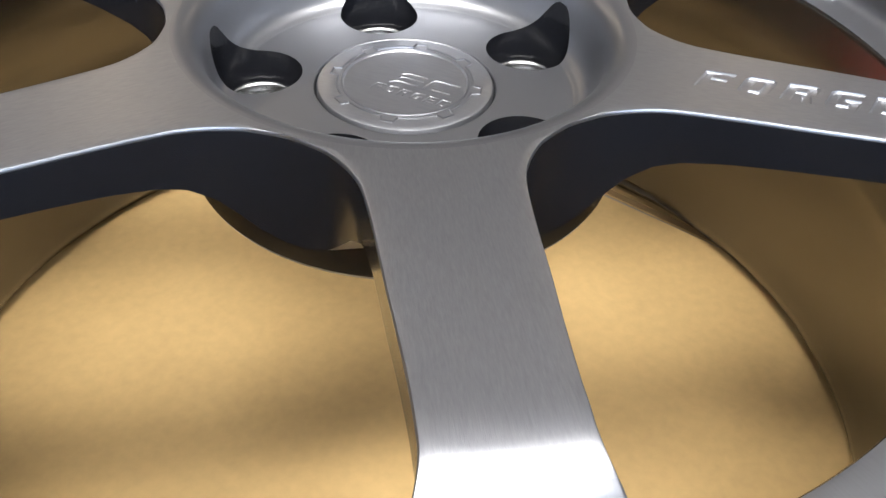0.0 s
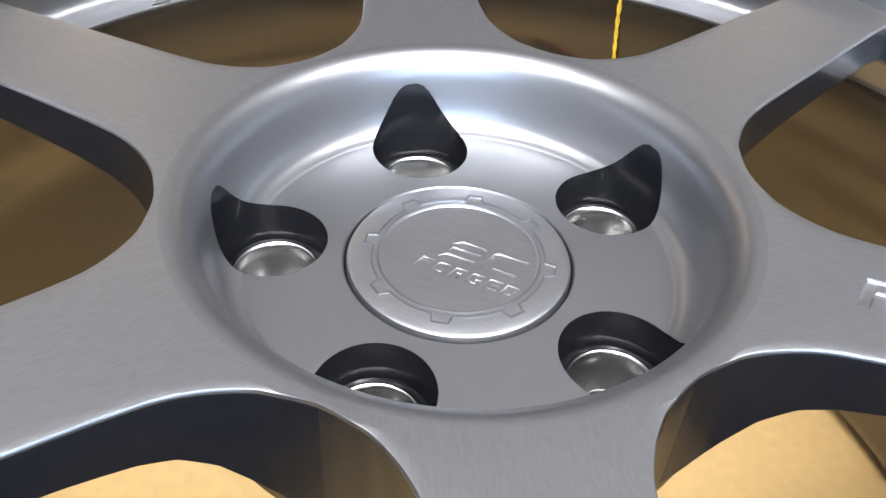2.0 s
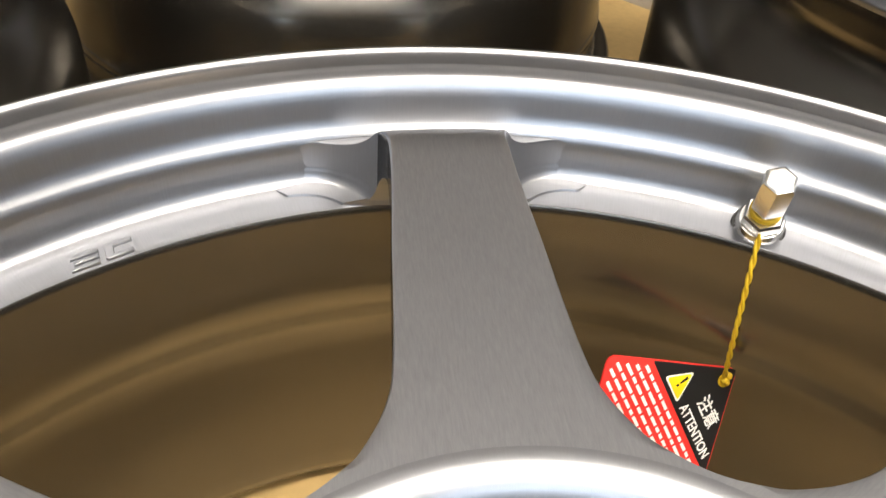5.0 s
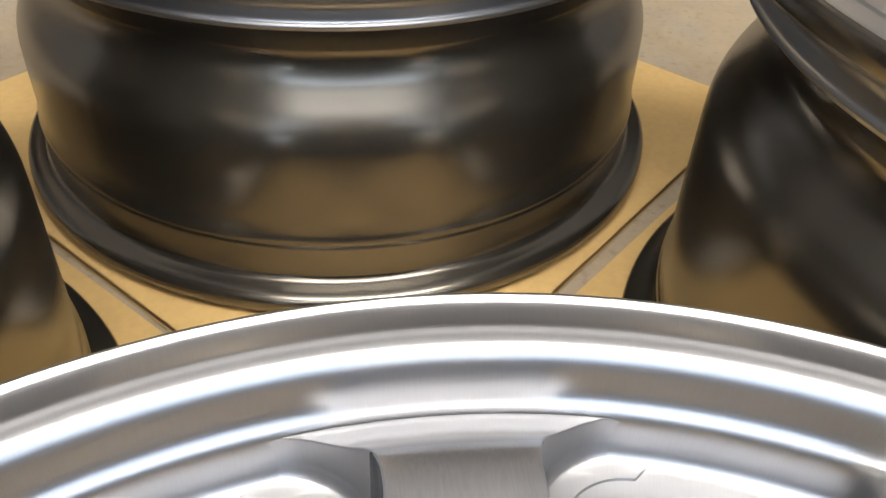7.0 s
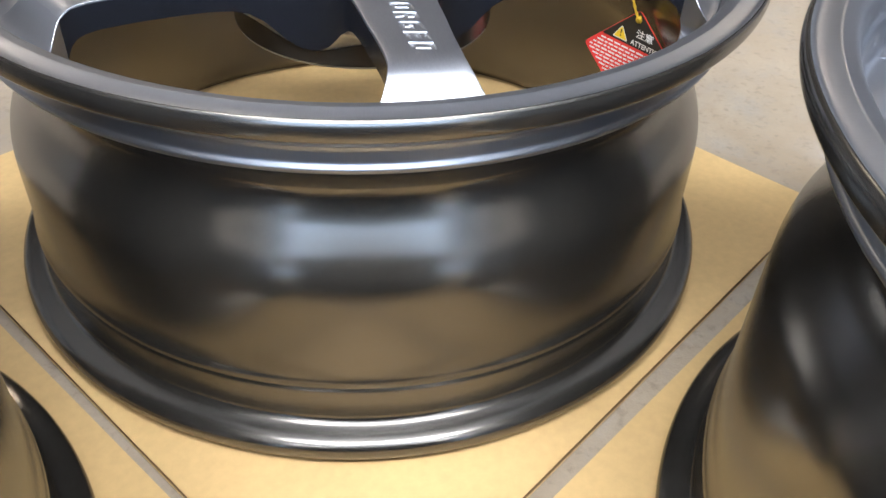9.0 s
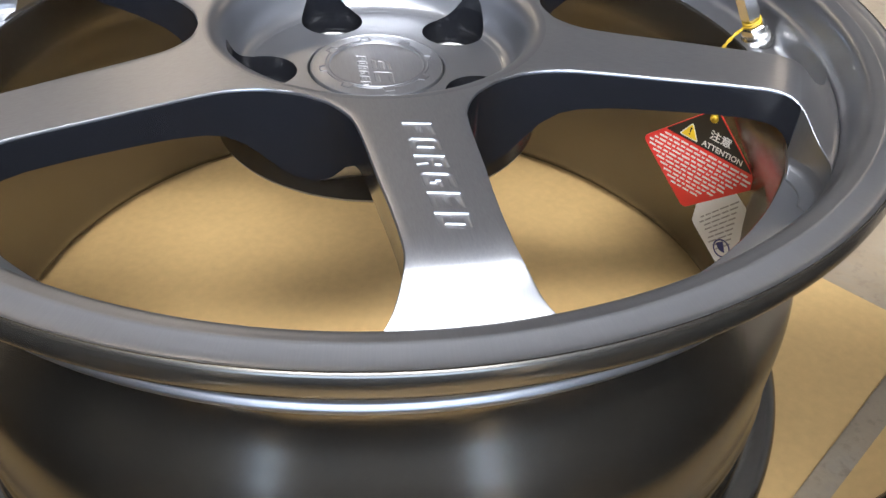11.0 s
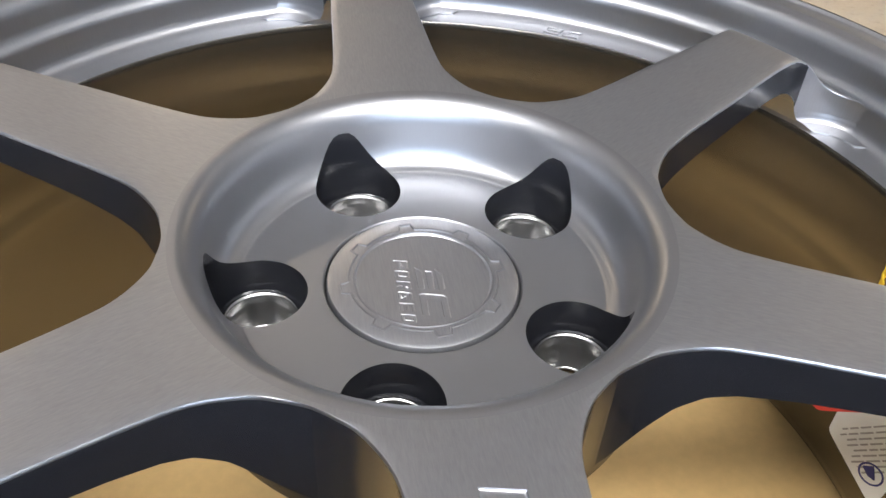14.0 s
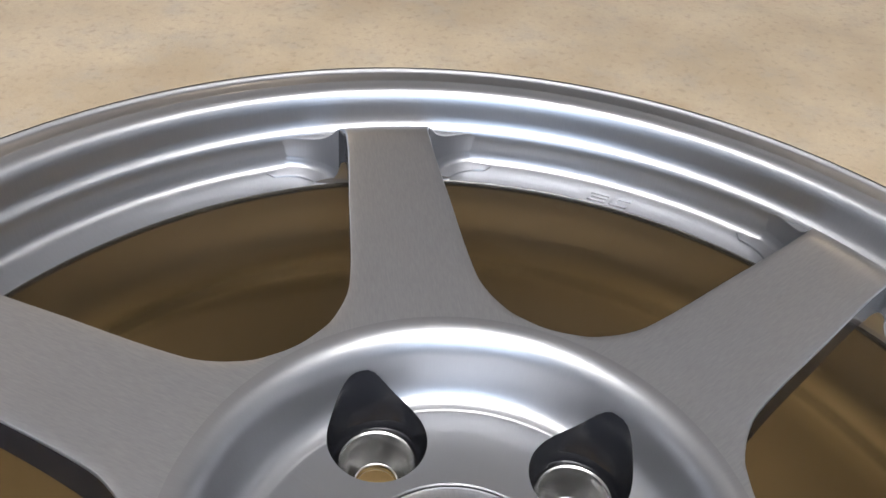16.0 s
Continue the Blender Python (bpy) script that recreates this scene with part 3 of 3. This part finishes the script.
    part("engraved_lettering", sunk[1][1], BRUSHED, cap)
    bm = bmesh.new()
    ridge(bm, gear_path(0.0262, 0.0292, radians(tooth_turn)), 0.0011, 0.0005, z)
    ridge(bm, circle_path(0.0243), 0.0012, 0.0004, z)
    part("toothed_ring", bm, GUNMETAL, cap)
    valve(thing, rise)
    thing.matrix_world = m
    return tagged(thing, label, "wheel", "four alloy wheels")


YB, WIDER = 0.7009, 0.0455
wheel(pose(0, 0, 0, 0, 0, -32.0), 0.0, -2.0, 11.0, "satin gunmetal six-spoke alloy wheel face up on cardboard")
wheel(pose(0, YB, 0, 0, 0, -81.4), 0.0, -2.0, 5.0, "satin gunmetal six-spoke alloy wheel with an attention tag inside")
wheel(pose(0.381, 0.3435, 0, 0, 0, 243), WIDER, 0, 10, "wider satin gunmetal alloy wheel face up on cardboard")
wheel(pose(-0.362, 0.330, 0, 0, 0, 50), WIDER, 0, 10, "wider satin gunmetal alloy wheel face up on cardboard")


# ---- tags, cords and stickers ----
def frame_from(corner, along, across):
    """A pose whose x and y run along two edges of a card from its corner."""
    x = Vector(along).normalized()
    z = x.cross(Vector(across)).normalized()
    y = z.cross(x)
    m = Matrix.Identity(4)
    for k, v in enumerate((x, y, z)):
        m[0][k], m[1][k], m[2][k] = v
    m.translation = Vector(corner)
    return m


def slab(points, thick, z=0.0):
    """A thin flat plate with the given outline."""
    bm = bmesh.new()
    low = [bm.verts.new((x, y, z)) for x, y in points]
    high = [bm.verts.new((x, y, z + thick)) for x, y in points]
    bm.faces.new(high)
    bm.faces.new(low[::-1])
    for i in range(len(points)):
        j = (i + 1) % len(points)
        bm.faces.new((low[i], low[j], high[j], high[i]))
    return bm


def rounded(points, r, steps=4):
    """An outline with its corners rounded."""
    out = []
    n = len(points)
    for i in range(n):
        p, a, b = Vector(points[i]), Vector(points[i - 1]), Vector(points[(i + 1) % n])
        u, v = (a - p).normalized() * r, (b - p).normalized() * r
        for k in range(steps + 1):
            t = k / steps
            q = p + u * (1 - t) ** 2 + v * t ** 2
            out.append((q.x, q.y))
    return out


CARD_A, CARD_B = 0.0595, 0.0535
SPLIT, LEG = 0.0400, 0.0445
AMBER = surface("yellow_sign_print", (0.85, 0.62, 0.02), 0.45, 0.0, 0.05, 60, 900, 0.03)
INK = surface("blue_ink", (0.03, 0.03, 0.16), 0.5, 0.0, 0.1, 60, 900, 0.03)
GREY_INK = surface("grey_ink", (0.35, 0.34, 0.33), 0.5, 0.0, 0.1, 60, 900, 0.03)


def warning_tag(m, seed, backed=False):
    """A plastic card, red with a black corner, a yellow sign and rows of print along the diagonal."""
    rng = random.Random(seed)
    thing = new("warning_tag")
    part("card", slab(rounded([(0, 0), (CARD_A, 0), (CARD_A, CARD_B), (0, CARD_B)], 0.004), 0.0008, -0.0008), RED, thing, "red plastic card with white print")
    part("black_corner", slab(rounded([(0.0004, 0.0004), (SPLIT, 0.0004), (0.0004, LEG)], 0.0015), 0.00012), BLACK, thing, "black printed corner of the card")
    if backed:
        part("card_back", slab(rounded([(0.0003, 0.0003), (CARD_A - 0.0003, 0.0003), (CARD_A - 0.0003, CARD_B - 0.0003), (0.0003, CARD_B - 0.0003)], 0.004), 0.0003, -0.0012), BLACK, thing, "black back of the card")
    lean = math.atan2(LEG, -SPLIT)
    ux, uy = math.cos(lean), math.sin(lean)
    base = Matrix.Translation((SPLIT, 0, 0.0)) @ Matrix.Rotation(lean, 4, "Z")
    sign_m = base @ Matrix.Translation((0.0158, 0.0066, 0.00013))
    bm = slab(rounded([(-0.0066, -0.0052), (0.0066, -0.0052), (0, 0.0064)], 0.0018), 0.0001)
    bmesh.ops.transform(bm, verts=bm.verts, matrix=sign_m)
    sign = part("warning_sign", bm, WHITE, thing, "yellow triangle with a pale border")
    bm = slab(rounded([(-0.0056, -0.0045), (0.0056, -0.0045), (0, 0.0053)], 0.0015), 0.0001, 0.0001)
    bmesh.ops.transform(bm, verts=bm.verts, matrix=sign_m)
    part("yellow_field", bm, AMBER, sign)
    bm = slab([(-0.0003, -0.0008), (0.0003, -0.0008), (0.0006, 0.0029), (-0.0006, 0.0029)], 0.0001, 0.0002)
    dot = slab(rounded([(-0.0005, -0.0026), (0.0005, -0.0026), (0.0005, -0.0016), (-0.0005, -0.0016)], 0.0003), 0.0001, 0.0002)
    for name, b in (("mark_stroke", bm), ("mark_dot", dot)):
        bmesh.ops.transform(b, verts=b.verts, matrix=sign_m)
        part(name, b, BLACK, sign)
    bm = text_mesh("ATTENTION", 0.0056, 0.00005, 0, 0, 1.0, 0.0001)
    fit_length(bm, 0.0270)
    bmesh.ops.transform(bm, verts=bm.verts, matrix=base @ Matrix.Translation((0.0385, 0.0032, 0.00018)))
    part("lettering", bm, WHITE, thing, "white printed word")
    bm = text_mesh("\u6ce8\u610f", 0.0072, 0.00005, 0, 0, 1.0, 0.00012)
    bmesh.ops.transform(bm, verts=bm.verts, matrix=base @ Matrix.Translation((0.0350, 0.0112, 0.00018)))
    part("lettering", bm, WHITE, thing, "white printed characters")
    bm = bmesh.new()
    for row in range(11):
        d = 0.0034 + 0.0032 * row
        yy = -d
        lo = max((uy * d - (CARD_A - SPLIT)) / -ux, ux * d / uy) + 0.0035
        hi = min((CARD_B + ux * d) / uy, (SPLIT + uy * d) / -ux) - 0.0035
        xx = lo
        while xx < hi - 0.003:
            ln = min(rng.uniform(0.002, 0.006), hi - xx)
            box(bm, ln, 0.0013, 0.00012, base @ Matrix.Translation((xx + ln / 2, yy, 0.0001)))
            xx += ln + 0.0011
    part("small_print", bm, WHITE, thing, "rows of small white print")
    bm = lathe([(0.0014, 0.0001), (0.0026, 0.0001), (0.0026, 0.0006), (0.0014, 0.0006)], 20)
    bmesh.ops.translate(bm, verts=bm.verts, vec=(0.0052, 0.0052, 0))
    part("eyelet", bm, YELLOW, thing, "small brass-yellow eyelet")
    thing.matrix_world = m
    return tagged(thing, "red and black plastic attention tag hanging inside the wheel", "tag", "warning tags")


def white_tag(m, seed):
    rng = random.Random(seed)
    thing = new("paper_label")
    part("paper", slab(rounded([(0.058, 0.0585), (0.048, 0.0985), (0.014, 0.0655), (0.027, 0.0215)], 0.003), 0.0006), WHITE, thing)
    d = Vector((0.041, 0.082)) - Vector((0.034, 0.045))
    turn = math.atan2(d.y, d.x) + math.pi / 2
    bm = bmesh.new()
    for row in range(9):
        yy = 0.056 + 0.0029 * row
        half = 0.017 - 0.0012 * row
        xx = -half
        while xx < half - 0.003:
            ln = min(rng.uniform(0.003, 0.008), half - xx)
            box(bm, ln, 0.0009, 0.0001, Matrix.Translation((0.0355 + 0.0009 * row, yy, 0.00066)) @ Matrix.Rotation(0.12, 4, "Z") @ Matrix.Translation((xx + ln / 2, 0, 0)))
            xx += ln + 0.0012
    part("small_print", bm, GREY_INK, thing, "rows of faint grey print")
    bm = lathe([(0.0052, 0.0), (0.0062, 0.0), (0.0062, 0.0001), (0.0052, 0.0001)], 36)
    c2 = slab(rounded([(-0.003, -0.0042), (0.003, -0.0042), (0.002, 0.001), (-0.001, 0.0035)], 0.001), 0.0001)
    for name, b in (("emblem_ring", bm), ("emblem_block", c2)):
        bmesh.ops.transform(b, verts=b.verts, matrix=Matrix.Translation((0.0425, 0.0800, 0.00068)))
        part(name, b, INK, thing, "dark blue printed emblem")
    thing.matrix_world = m
    return tagged(thing, "white paper label with grey print and a blue emblem", "label")


def cord(neck, axis, hole, sag):
    """Two twisted strands from a loop round the valve to a tag's eyelet, with a knot."""
    thing = new("cord")
    a, b = Vector(neck), Vector(hole)
    for phase, name in ((0.0, "strand"), (math.pi, "strand")):
        path = []
        for i in range(97):
            t = i / 96
            q = a.lerp(b, t) + Vector(sag) * 4 * t * (1 - t)
            w = 0.00045 + 0.0002 * math.sin(math.pi * t) ** 2 * (0.5 + 0.5 * math.sin(9 * t))
            path.append(q + Vector((math.cos(40 * t + phase), math.sin(40 * t + phase), 0)) * w)
        part(name, tube(path, 0.0006, 7), YELLOW, thing)
    z = Vector(axis).normalized()
    x = z.cross(Vector((0, 0, 1))).normalized()
    y = z.cross(x)
    for lift in (0.0, 0.0016):
        path = [a + z * lift + 0.0046 * (math.cos(k * math.pi / 12) * x + math.sin(k * math.pi / 12) * y) - y * 0.0 for k in range(25)]
        part("loop", tube(path, 0.0006, 6), YELLOW, thing)
    bm = bmesh.new()
    for k in range(4):
        bmesh.ops.create_icosphere(bm, subdivisions=2, radius=0.0015, matrix=Matrix.Translation(b + Vector((0.0012 * math.cos(2.1 * k), 0.0012 * math.sin(2.1 * k), 0.0012 * (k - 1)))))
    part("knot", bm, YELLOW, thing)
    return tagged(thing, "twisted yellow cord tied round the tyre valve", "cord", "tag cords")


def valve_neck(x, y, turn):
    a = radians(turn + 90)
    lean = radians(29.0)
    up = Vector((-math.sin(lean) * math.cos(a), -math.sin(lean) * math.sin(a), math.cos(lean)))
    foot = Vector((x + 0.2122 * math.cos(a), y + 0.2122 * math.sin(a), 0.1858))
    return foot + up * 0.0142, up


TAG_B = frame_from((0.1952, 0.727, 0.1473), (-0.0268, 0.033, -0.0382), (0.0266, -0.022, -0.0385))
warning_tag(TAG_B, 5)
white_tag(TAG_B @ Matrix.Translation((-0.002, 0.005, -0.0022)) @ pose(0, 0.043, 0, 14, 0, 0) @ Matrix.Translation((0, -0.043, 0)), 6)
neck, up = valve_neck(0, YB, -81.4)
cord(neck, up, TAG_B @ Vector((0.0052, 0.0052, 0.0004)), (-0.012, 0.0, 0.004))
TAG_A = frame_from((0.121, 0.172, 0.124), (-0.047, -0.0045, 0.016), (-0.1, -0.45, -0.9))
warning_tag(TAG_A, 7, True)
neck, up = valve_neck(0, 0, -32.0)
cord(neck, up, TAG_A @ Vector((0.0052, 0.0052, 0.0004)), (-0.004, -0.006, 0.0))
bm = slab(rounded([(-0.0025, -0.008), (0.0025, -0.008), (0.0025, 0.008), (-0.0025, 0.008)], 0.0008), 0.0005)
bmesh.ops.transform(bm, verts=bm.verts, matrix=Matrix.Translation((0, YB, 0)) @ pose(0, 0, 0, 0, 0, -7.5) @ pose(0.2216, 0, 0.026, 90, 0, -90))
tagged(part("barcode_sticker", bm, WHITE), "small white sticker inside the wheel barrel", "sticker")
